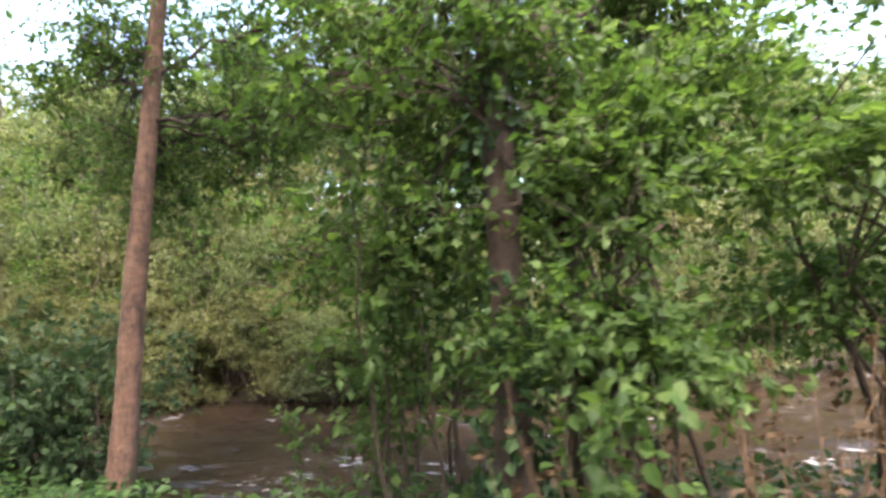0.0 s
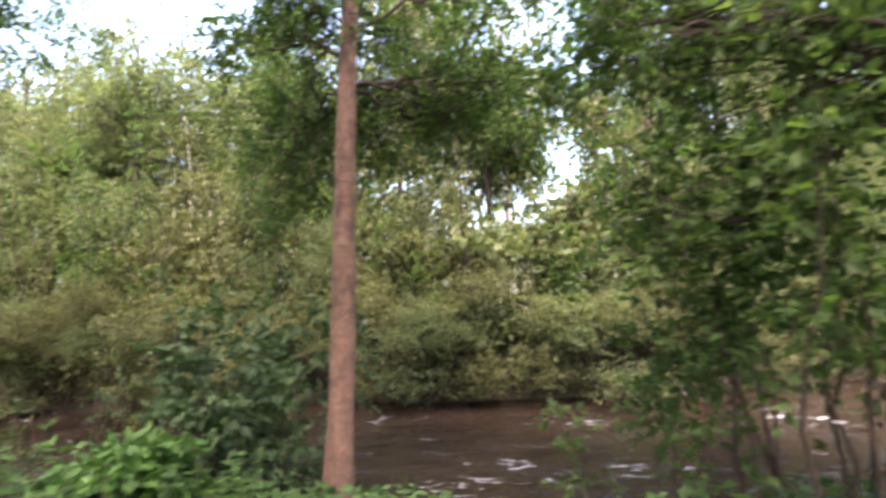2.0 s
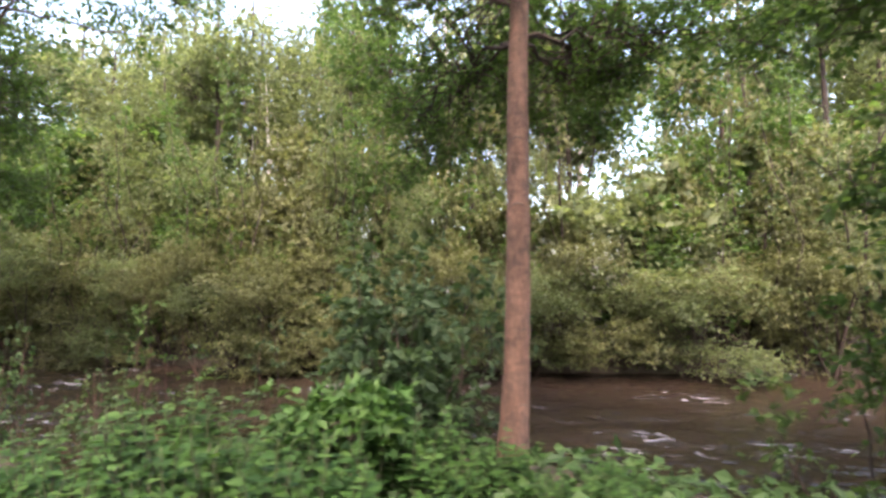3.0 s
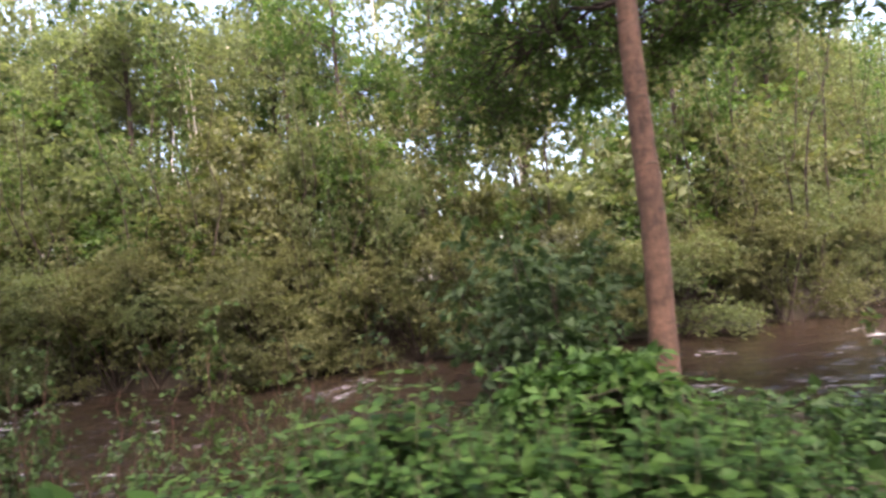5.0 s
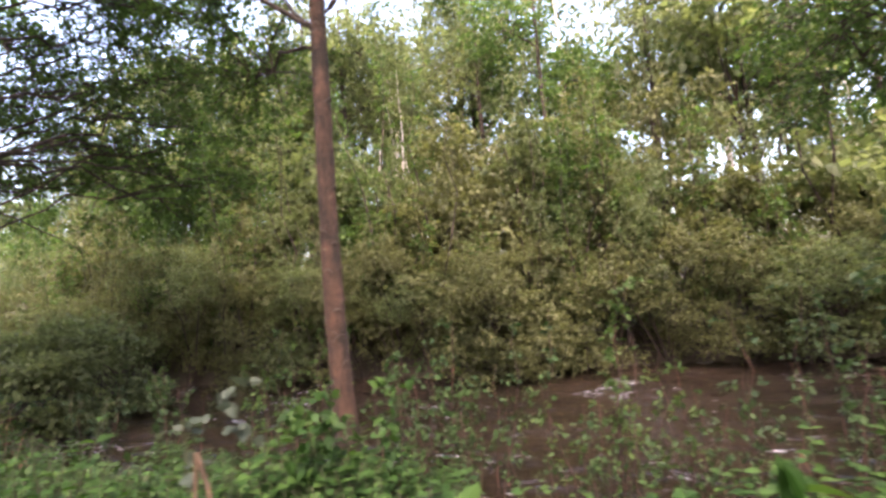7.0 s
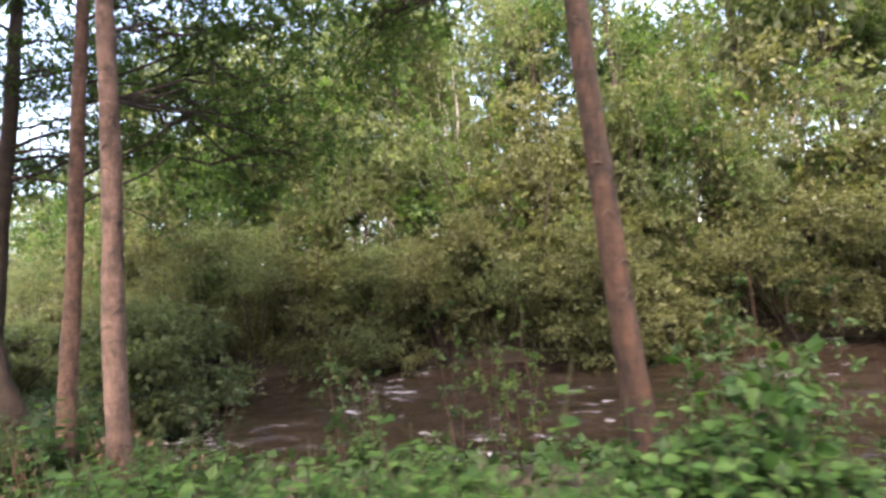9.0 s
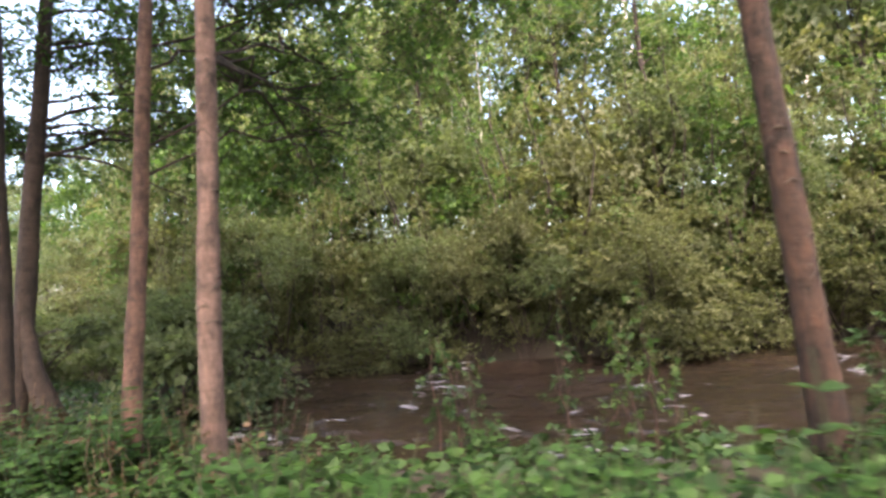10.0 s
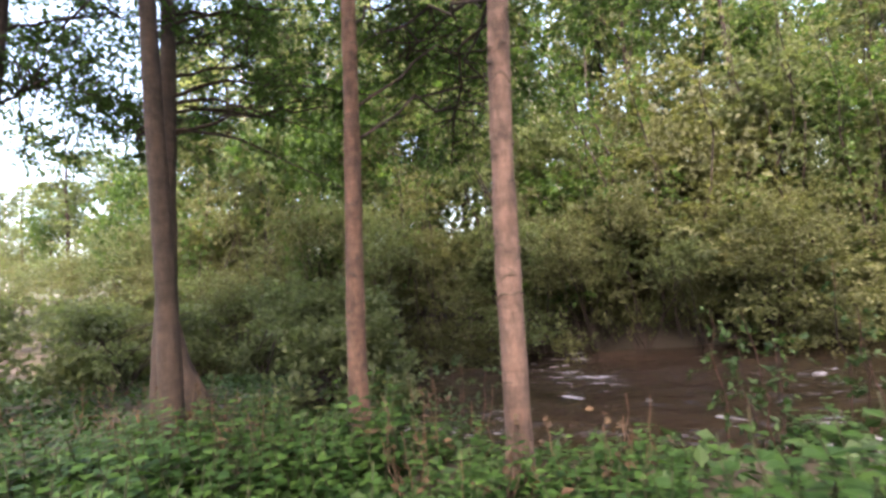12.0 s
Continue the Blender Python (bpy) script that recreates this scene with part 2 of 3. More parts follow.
def cluster_centres(rng, blobs):
    """Centres of leaf sprays in lumpy masses: centre, half sizes, count."""
    out = []
    for c, r, n in blobs:
        d = directions(rng, n)
        q = d * (rng.uniform(0.15, 1.0, n) ** 0.45)[:, None]
        lump = 1 + 0.22 * np.sin(5 * d[:, 0] + 3 * d[:, 2]) + 0.15 * np.sin(9 * d[:, 1] - 4 * d[:, 2])
        out.append(np.array(c) + q * lump[:, None] * np.array(r))
    return np.concatenate(out)


def bent(a, b, rng, n=6, sag=0.1, wobble=0.05):
    t = np.linspace(0, 1, n)[:, None]
    a, b = np.array(a, float), np.array(b, float)
    span = np.linalg.norm(b - a)
    p = a + (b - a) * t + rng.normal(size=(n, 3)) * wobble * span * (t * (1 - t) * 4) * 0.5
    p[:, 2] += (sag * span * np.sin(np.pi * t))[:, 0]
    return p


# ---- land and water ----
WATER_Z = -0.62


def near_edge(x):
    s = min(max((-15.5 - x) / 6.0, 0.0), 1.0)
    cut = 0.75 * math.exp(-((x + 8.7) / 1.5) ** 2) + 0.45 * math.exp(-((x + 2.7) / 0.9) ** 2)
    return 5.0 - cut + 0.18 * math.sin(x * 0.9) + 4.3 * s * s * (3 - 2 * s) + 0.2 * max(0.0, -22 - x)


def far_edge(x):
    u = (min(max(x, -24.0), 6.0) + 8) / 10
    return 11.8 + 0.57 * u + 0.03 * u * u + 0.25 * math.sin(x * 0.7 + 1) + 0.3 * max(0.0, -24 - x) + 0.62 * max(0.0, x - 2.0)


def smooth(a, b, v):
    t = min(max((v - a) / (b - a), 0.0), 1.0)
    return t * t * (3 - 2 * t)


def land(x, y):
    """Height of the ground."""
    path = 0.12 + 0.0325 * min(max(x, -15.0), 4.0)
    n, f = near_edge(x), far_edge(x)
    z = path + (-1.05 - path) * smooth(n - 1.3, n + 0.9, y)
    z += (0.75 + 0.45) * smooth(f - 0.9, f + 0.7, y) + 0.9 * smooth(f + 0.5, f + 9, y)
    rough = 0.05 * noise.noise(Vector((x * 0.9, y * 0.9, 0))) + 0.02 * noise.noise(Vector((x * 3.1, y * 3.1, 4)))
    return z + rough * (0.3 if abs(y) < 0.7 else 1.0)


def spaced(fine_a, fine_b, step, far, growth=1.35):
    mid = list(np.arange(fine_a, fine_b + 1e-6, step))
    lo, hi, s = [], [], step
    while fine_a - sum(lo) > -far:
        s *= growth
        lo.append(s)
    a, left = fine_a, []
    for s in lo:
        a -= s
        left.append(a)
    s, b = step, fine_b
    while b < far:
        s *= growth
        b += s
        hi.append(b)
    return np.array(left[::-1] + mid + hi)


def sheet(xs, ys, height):
    s = Shape()
    v = [(x, y, height(x, y)) for x in xs for y in ys]
    m = len(ys)
    i, j = np.meshgrid(np.arange(len(xs) - 1), np.arange(m - 1), indexing="ij")
    a = (i * m + j).ravel()
    s.add(v, np.vstack([np.stack([a, a + m, a + m + 1], -1), np.stack([a, a + m + 1, a + 1], -1)]))
    return s


ground = part("ground", sheet(spaced(-30, 10, 0.35, 900), spaced(-4, 18, 0.22, 900), land), EARTH, smooth=True)
tagged(ground, "dark earthy river bank with leaf litter", "ground", kind="structure")


def swell(x, y):
    if not (-34 < x < 14):
        return WATER_Z
    v = Vector((x * 0.9, y * 2.0, 0))
    z = 0.045 * noise.noise(v) + 0.03 * noise.noise(v * 2.7) + 0.015 * noise.noise(v * 6.1)
    return WATER_Z + z


water = part("water", sheet(spaced(-28, 8, 0.18, 300), np.concatenate([np.arange(3.6, 15.0, 0.17), np.arange(15.0, 42.0, 0.6)]), swell), WATER, smooth=True)
tagged(water, "fast brown silty river water with white foam", "river", kind="structure")


# ---- riverside trees ----
def tree(name, x, y, lean, radius, height, bark, blobs, leaf_mat, label, seed, leaf=0.075, twigs=7, per=9, reach=0.42, group="", second=None, flare=1.35, low=2.6, rise=0.45, fine=True, high=0, bow=(0.0, 0.0)):
    """A trunk with knots, limbs to its leaf masses, twigs and leaves. Blobs are given from the trunk's foot."""
    rng = np.random.default_rng(seed)
    z0 = land(x, y) - 0.08
    fx, fy = x + lean[0] * z0, y + lean[1] * z0
    ob = thing(name, fx, fy, z0, label, "tree", group)
    stems = [((0, 0), lean, radius)] + ([second] if second else [])
    for at, ln, rad in stems:
        n = int(height / 0.16)
        h = np.linspace(0, height, n)
        p = np.stack([at[0] + ln[0] * h + 0.02 * np.sin(h * 1.3 + seed), at[1] + ln[1] * h + 0.02 * np.cos(h * 1.7 + seed), h], -1)
        p[:, :2] += np.maximum(0.0, 1 - h / 1.7)[:, None] ** 2 * np.array(bow)
        r = rad * (1 - 0.72 * h / height) * (1 + (flare - 1) * np.exp(-h / 0.28)) * (1 + 0.02 * np.sin(h * 4.1 + seed) + 0.015 * np.sin(h * 11.7 + 2 * seed) + 0.012 * rng.normal(size=n))
        s = Shape()
        s.tube(p, r, 16, 0.022, rng)
        part("trunk", s, bark, ob, smooth=True)
    c = cluster_centres(rng, blobs)
    crown, twig = Shape(), Shape()
    sprays(crown, twig if fine else None, c, reach, per, twigs, leaf, rng)
    if high:
        # unseen upper crown, added and shifted over the path to shade trunks and nettles
        top = []
        for j in range(high):
            a = 2.4 * j + seed
            w = 2.6 - 0.1 * j
            top.append(((w * 0.8 * math.cos(a), w * 0.9 * math.sin(a) - 1.6, 7.4 + 0.6 * j), (1.7, 1.7, 0.7), 32))
        sprays(crown, None, cluster_centres(rng, top), 0.6, 7, 5, 0.165, rng)
        blobs = blobs + top
    for b, rr, n in blobs:
        b = np.array(b)
        h0 = max(low, b[2] - rise * np.hypot(b[0], b[1]) - 0.3)
        if b[2] > 7.3 and high:
            h0 = max(h0, 6.0)
        foot = np.array((lean[0] * h0, lean[1] * h0, h0))
        s = Shape()
        thick = radius * 0.19
        line = bent(foot, b + (0, 0, -0.1), rng, 9, 0.06)
        s.tube(line, np.linspace(thick, 0.012, 9), 6)
        part("limb", s, DARK_BARK, ob, smooth=True)
        near = c[np.linalg.norm((c - b) / (np.array(rr) * 1.4), axis=1) < 1][::3 if fine else 7]
        for q in near:
            k = rng.integers(4, 9)
            twig.tube(bent(line[k], q, rng, 4, 0.05), [0.014, 0.010, 0.007, 0.003], 3)
    tagged(part("twig_work", twig, DARK_BARK, ob), kind="stuff")
    tagged(part("crown", crown, leaf_mat, ob), kind="stuff")
    return ob


def ivy(host, height, radius, lean, seed):
    """Ivy leaves close round a trunk."""
    rng = np.random.default_rng(seed)
    n = 1300
    h = height * rng.uniform(0.02, 1.0, n) ** 1.2
    a = rng.uniform(0, 2 * math.pi, n)
    keep = np.sin(3.1 * h + 2 * np.sin(a)) > -0.55
    h, a = h[keep], a[keep]
    out = np.stack([np.cos(a), np.sin(a), 0 * a], -1)
    at = np.stack([lean[0] * h, lean[1] * h, h], -1) + out * (radius + rng.uniform(0.0, 0.13, len(h)))[:, None]
    s = Shape()
    s.leaves(at, out * 0.4 + 0.6 * directions(rng, len(h)) + np.array((0, 0, -0.5)), out + 0.4 * rng.normal(size=out.shape), rng.uniform(0.05, 0.10, len(h)), LEAF, 1.3)
    tagged(part("ivy", s, IVY_LEAF, host, "dark ivy leaves"), kind="stuff")


def scars(host, lean, radius, height, count, seed, way, bow=(0.0, 0.0)):
    """Dark arched branch scars that half ring an alder's trunk."""
    rng = np.random.default_rng(seed)
    for _ in range(count):
        h = rng.uniform(0.5, 6.0)
        mid = rng.uniform(0, 2 * math.pi)
        half = rng.choice([0.25, 0.4, 0.6, 1.0]) * rng.uniform(0.8, 1.2)
        w = np.linspace(-half, half, 9)
        r = radius * (1 - 0.72 * h / height) * (1 + 0.02 * math.sin(h * 4.1 + way) + 0.015 * math.sin(h * 11.7 + 2 * way)) - 0.002
        out = max(0.0, 1 - h / 1.7) ** 2
        drop = (0.012 + 0.03 * half) * rng.uniform(0.5, 1.6) * np.abs(w / half) ** 1.5 + rng.normal() * 0.012 * w / half
        p = np.stack([lean[0] * h + bow[0] * out + 0.02 * math.sin(h * 1.3 + way) + r * np.cos(mid + w), lean[1] * h + bow[1] * out + 0.02 * math.cos(h * 1.7 + way) + r * np.sin(mid + w), h - drop], -1)
        s = Shape()
        s.tube(p, 0.003 + 0.008 * rng.uniform(0.5, 1.3) * np.cos(w / half * 1.4), 5)
        part("branch_scar", s, SCAR_BARK, host, smooth=True)


def layers(x, y, low, high, count, wide, deep, sprays_each):
    """Level tiers of foliage one above another, each shifted a little."""
    out = []
    for k in range(count):
        z = low + (high - low) * k / max(1, count - 1)
        out.append(((x + 0.5 * math.sin(2.3 * k), y + 0.4 * math.cos(1.9 * k), z), (wide * (1 - 0.06 * k), deep, 0.3), sprays_each))
    return out


ivy_tree = tree("ivy_clad_tree", -0.19, 3.06, (0.0, -0.05), 0.118, 11, DARK_BARK,
     [((-0.3, 0.7, 3.2), (1.5, 1.0, 0.9), 62), ((0.9, 0.8, 2.9), (1.2, 1.0, 0.7), 34), ((-0.8, 1.1, 4.6), (1.5, 1.3, 0.9), 58), ((1.2, 1.4, 4.8), (1.6, 1.4, 1.0), 58), ((2.4, 1.0, 4.5), (1.2, 1.0, 0.8), 46), ((-1.3, 0.7, 3.7), (1.0, 0.8, 0.7), 36), ((-1.0, 0.8, 2.0), (0.8, 0.6, 0.6), 30), ((0.3, 2, 6.4), (2.4, 1.8, 1.1), 62), ((0.15, -0.4, 2.2), (0.75, 0.3, 0.4), 10), ((-0.3, -0.45, 3.1), (0.9, 0.3, 0.4), 14)],
     ALDER_LEAF, "broad-leaved tree with a dark ivy-clad trunk on the bank", 11, high=3, leaf=0.085)
tree("slender_alder", 0.2, 3.5, (0.0, 0.02), 0.085, 10, DARK_BARK,
     [((0.5, 0.9, 4.0), (1.0, 0.8, 0.6), 30), ((-0.5, 0.8, 5.2), (1.1, 0.9, 0.6), 30), ((0.4, 0.6, 6.6), (1.2, 1.0, 0.7), 30)],
     ALDER_LEAF, "slender dark-barked alder close behind the ivy-clad tree", 19, leaf=0.085, low=3.0)
alder_by_bush = tree("alder_tree", -4.59, 4.53, (0.04, 0.034), 0.132, 13, ALDER_BARK,
     [((-0.7, 1.3, 4.4), (1.1, 1.0, 1.0), 54), ((-1.6, 2.0, 4.2), (0.9, 0.8, 0.8), 36), ((0.7, 1.5, 4.3), (0.9, 0.8, 0.7), 32), ((-0.4, 0.3, 5.1), (1.1, 0.7, 0.7), 36), ((0.9, 1.9, 4.9), (1.4, 1.2, 0.8), 54), ((1.6, 0.8, 4.4), (1.1, 0.9, 0.7), 42), ((0.0, 2.6, 6.3), (2.2, 1.5, 1.0), 64), ((-0.5, 0.5, 5.6), (1.3, 1.0, 0.8), 43), ((1.6, 1.0, 6.0), (1.2, 1.0, 0.7), 32)],
     ALDER_LEAF, "straight alder with pinkish brown bark at the water's edge", 12, high=6, low=4.3)
alder_forked = tree("alder_tree", -11.25, 3.82, (0.004, 0.0), 0.1, 13, RUSSET_BARK,
     [((-1.8, 0.7, 6.2), (1.6, 1.2, 0.8), 60), ((1.7, 0.7, 6.5), (1.4, 1.1, 0.8), 50), ((-2.6, 2.2, 5.2), (1.5, 1.2, 0.8), 60), ((0.2, 2.2, 7.2), (1.8, 1.4, 0.9), 60)],
     ALDER_LEAF, "alder with forking bare lower limbs and reddish brown bark", 13, high=9, low=4.0, rise=0.95, bow=(0.07, 0.0))
alder_pale = tree("alder_tree", -15.53, 3.51, (0.073, -0.044), 0.095, 13, PALE_ALDER_BARK,
     layers(-1.2, 3.9, 3.7, 7.7, 7, 1.7, 1.4, 19) + layers(-1.2, 1.9, 4.6, 7.6, 5, 1.9, 0.9, 26) + [((0.9, 2.0, 6.5), (1.3, 1.0, 0.5), 32)],
     ALDER_LEAF, "slender alder with pale pinkish bark and dark ring scars", 14, high=9, low=3.6)
alder_warm = tree("alder_tree", -16.98, 4.1, (0.035, 0.045), 0.092, 13, ALDER_BARK,
     layers(1.0, 2.8, 4.3, 7.6, 6, 1.5, 1.2, 16),
     ALDER_LEAF, "slender alder with warm brown bark beside a paler one", 15, high=9, low=3.0)
twin = tree("twin_stemmed_alder", -20.28, 5.24, (-0.033, 0.112), 0.15, 13, DARK_BARK,
     [((2.0, 1.6, 4.6), (1.4, 1.0, 0.3), 16), ((-1.5, 1.2, 4.6), (1.5, 1.1, 0.7), 66)] + layers(0.4, 1.6, 4.9, 7.6, 6, 2.1, 1.3, 30),
     ALDER_LEAF, "twin-stemmed alder with dark bark and level side limbs", 16, high=9, low=3.4, rise=0.08, second=((0.8, -0.62), (-0.01, -0.005), 0.13))
tree("alder_tree", -22.2, 4.15, (0.15, 0.02), 0.12, 12, DARK_BARK,
     [((0.4, 0.9, 5.0), (1.4, 1.1, 1.0), 75), ((0.8, 1.8, 6.4), (1.6, 1.2, 0.9), 60)],
     ALDER_LEAF, "dark-barked alder at the end of the row", 17, high=9, low=3.0)
side = Shape()
side.tube([(0.44, 0.30, 0.0), (0.31, 0.24, 0.4), (0.16, 0.18, 0.9), (-0.02, 0.18, 1.8)], [0.22, 0.16, 0.12, 0.07], 12, 0.03, np.random.default_rng(3))
part("root_buttress", side, DARK_BARK, twin, smooth=True)


def bare_limb(host, points, thick, seed, leafy=0):
    """A limb that shows bare against the sky, with small leafy twigs near its end."""
    rng = np.random.default_rng(seed)
    p = np.array(points, float)
    t = np.linspace(0, 1, 12)
    q = np.stack([np.interp(t, np.linspace(0, 1, len(p)), p[:, k]) for k in range(3)], -1) + rng.normal(size=(12, 3)) * 0.015
    s = Shape()
    s.tube(q, np.linspace(thick, 0.006, 12), 6)
    limb = part("limb", s, DARK_BARK, host, smooth=True)
    if leafy:
        lv = Shape()
        sprays(lv, None, np.repeat(q[5:], leafy, axis=0) + rng.normal(size=(7 * leafy, 3)) * 0.15, 0.3, 6, 3, 0.075, rng, 0.4)
        tagged(part("leaf_spray", lv, ALDER_LEAF, limb), kind="stuff")


bare_limb(alder_forked, [(0.02, 0, 4.2), (-0.6, 0.0, 4.65), (-1.2, 0.1, 5.3), (-1.9, 0.3, 6.3)], 0.032, 601)
bare_limb(alder_forked, [(0.02, 0, 4.3), (0.4, 0.1, 4.75), (0.8, 0.2, 5.4), (1.3, 0.4, 6.4)], 0.030, 602)
bare_limb(alder_forked, [(0.02, 0, 5.1), (0.7, 0.15, 5.2), (1.4, 0.3, 5.0), (2.5, 0.4, 4.7)], 0.024, 603, 2)
bare_limb(alder_forked, [(0.02, 0, 5.3), (0.9, 0.1, 5.6), (1.8, 0.2, 5.6), (2.9, 0.3, 5.3)], 0.022, 604, 2)
bare_limb(twin, [(-0.15, 0.53, 4.7), (0.5, 0.85, 4.95), (1.5, 1.3, 4.85), (3.0, 2.0, 4.6)], 0.034, 605, 1)
bare_limb(twin, [(-0.15, 0.52, 4.6), (0.4, 0.75, 4.68), (1.1, 1.1, 4.4), (1.9, 1.5, 4.05)], 0.028, 606, 1)
bare_limb(twin, [(-0.14, 0.47, 4.2), (0.7, 0.8, 4.05), (1.5, 1.2, 3.55), (2.3, 1.5, 3.05)], 0.028, 607, 1)
bare_limb(twin, [(-0.2, 0.66, 5.9), (0.8, 1.0, 6.1), (1.9, 1.4, 6.0)], 0.028, 608, 2)
bare_limb(twin, [(0.62, -0.58, 5.6), (-0.3, -0.4, 5.75), (-1.6, -0.2, 5.5), (-2.6, 0.0, 5.2)], 0.026, 609, 2)
ivy(ivy_tree, 4.2, 0.12, (0.0, -0.05), 18)
for host, ln, rad, count, seed, way, bow in ((alder_by_bush, (0.04, 0.034), 0.132, 34, 1, 12, (0, 0)), (alder_forked, (0.004, 0.0), 0.1, 54, 2, 13, (0.07, 0)), (alder_pale, (0.073, -0.044), 0.095, 58, 3, 14, (0, 0)), (alder_warm, (0.035, 0.045), 0.092, 46, 4, 15, (0, 0))):
    scars(host, ln, rad, 13, count, 500 + seed, way, bow)



# ---- shrubs ----
def shrub(name, x, y, width, height, leaf_mat, label, seed, count, leaf=0.1, reach=0.45, twigs=6, per=8, category="shrub", group="", bark=DARK_BARK, base=0.25, stems=9, spread=0.35, blob=None, template=LEAF, width_leaf=1.0, thick=0.009, lumps=0, floor=0.2):
    """Many stems from one stool, and lumpy leaf masses round their ends."""
    rng = np.random.default_rng(seed)
    ob = thing(name, x, y, land(x, y) - 0.05, label, category, group)
    blobs = []
    m = lumps or max(5, int(width * height))
    for i in range(m):
        h = height * rng.uniform(base, 1.0)
        bulge = width * 0.5 * math.sqrt(max(0.12, 1 - ((h / height - 0.45) / 0.62) ** 2))
        a = rng.uniform(0, 2 * math.pi)
        q = bulge * math.sqrt(rng.uniform(0.1, 1.0))
        size = rng.uniform(0.45, 0.85) * min(width, height) * 0.3
        blobs.append(((q * math.cos(a), q * math.sin(a), min(h, height - 0.2)), (size * 1.25, size * 1.25, size * 0.8), max(2, count // m)))
    c = cluster_centres(rng, blobs)
    c[:, 2] = np.maximum(c[:, 2], floor)
    crown, wood = Shape(), Shape()
    sprays(crown, None, c, reach, per, twigs, leaf, rng, 0.25, template, width_leaf)
    tagged(part("foliage", crown, leaf_mat, ob), kind="stuff")
    for i in range(stems):
        b = blobs[i % m][0]
        s = Shape()
        foot = rng.normal(size=2) * spread * 0.3
        line = bent((foot[0], foot[1], 0), b, rng, 7, 0.03, 0.03)
        s.tube(line, np.linspace(thick + 0.005 * height, 0.004, 7), 5)
        part("stem", s, bark, ob, smooth=True)
        for q in c[rng.integers(0, len(c), 6)]:
            if np.linalg.norm(q - line[4]) < 1.6:
                wood.tube(bent(line[4], q, rng, 4, 0.05), [0.012, 0.009, 0.006, 0.003], 3)
    if wood.v:
        tagged(part("twig_work", wood, bark, ob), kind="stuff")
    return ob


def placed(src, x, y, turn, size, tall, label=""):
    m = Matrix.Translation((x, y, land(x, y) - 0.05)) @ Matrix.Rotation(turn, 4, "Z")
    ob = copy_thing(src, m)
    ob.scale = (size, size, tall)
    if label:
        tagged(ob, label)
    return ob


def sky_gap(x, y, wide=0.0):
    """Where a break in the wood lets the sky and the birches show."""
    return abs(x + 3.4 - 0.1 * y) < (2.0 if wide else 1.0) or abs(x + 15.4) < 0.7 + wide or (abs(x + 0.72 * y + 3.4) < 0.9 + wide and y < 23)


GROUP_FAR = "willow shrubs along the far bank"
rnd = random.Random(5)
LABEL_FAR = "dense olive-green willow shrub overhanging the brown water"
front = [shrub("willow_shrub", -33 - 3.2 * k, far_edge(-33 - 3.2 * k) + 0.6, 3.6, 3.4 + 0.4 * k, mat, LABEL_FAR, 30 + k, 310, leaf=0.085, reach=0.42, per=7, group=GROUP_FAR, base=0.12, thick=0.014, floor=0.5)
         for k, mat in enumerate((WILLOW_LEAF, FAR_LEAF, WILLOW_LEAF))]
behind = [shrub("willow_shrub", -46 - 3.2 * k, far_edge(-46 - 3.2 * k) + 0.6, 3.6, 3.8 + 0.4 * k, mat, "taller willow thicket behind the bank shrubs", 40 + k, 140, leaf=0.16, reach=0.55, per=7, group=GROUP_FAR, base=0.05, thick=0.014)
          for k, mat in enumerate((WILLOW_LEAF, FAR_LEAF, ALDER_LEAF, WILLOW_LEAF))]
i = 0
for step, off, wide, tall, a, b, src in ((1.25, -0.55, 0.85, 0.85, -29, 12, front), (1.7, 1.5, 1.1, 1.2, -31, 16, behind), (6.0, 4.0, 1.8, 1.55, -34, 18, behind)):
    x = a
    while x < b:
        y = far_edge(x) + off + rnd.uniform(0.0, 0.5)
        turn, size, rise = rnd.uniform(0, 6.28), wide * rnd.uniform(0.85, 1.15), tall * rnd.uniform(0.65, 1.4)
        placed(src[i % len(src)], x, y, turn, size, min(rise, 0.8) if sky_gap(x, y) else rise)
        x += step * rnd.uniform(0.75, 1.25)
        i += 1


placed(behind[1], -15.2, far_edge(-15.2) + 2.4, 1.0, 1.2, 1.25)
placed(behind[3], -12.6, far_edge(-12.6) + 2.6, 2.0, 1.2, 1.25)
# two shrubs whose leaf colour is lightened to look sunlit
shrub("pale_willow_shrub", -11.3, far_edge(-11.3) - 0.35, 2.3, 2.3, LIT_WILLOW, "pale willow shrub dipping into the brown water, sunlight put into its leaf colour", 49, 190, leaf=0.11, reach=0.34, per=7, base=0.1, lumps=11)
shrub("pale_willow_shrub", -9.8, far_edge(-9.8) - 0.2, 1.9, 1.9, LIT_WILLOW, "low pale willow shrub over the water, sunlight put into its leaf colour", 48, 130, leaf=0.11, reach=0.34, per=7, base=0.1, lumps=9)


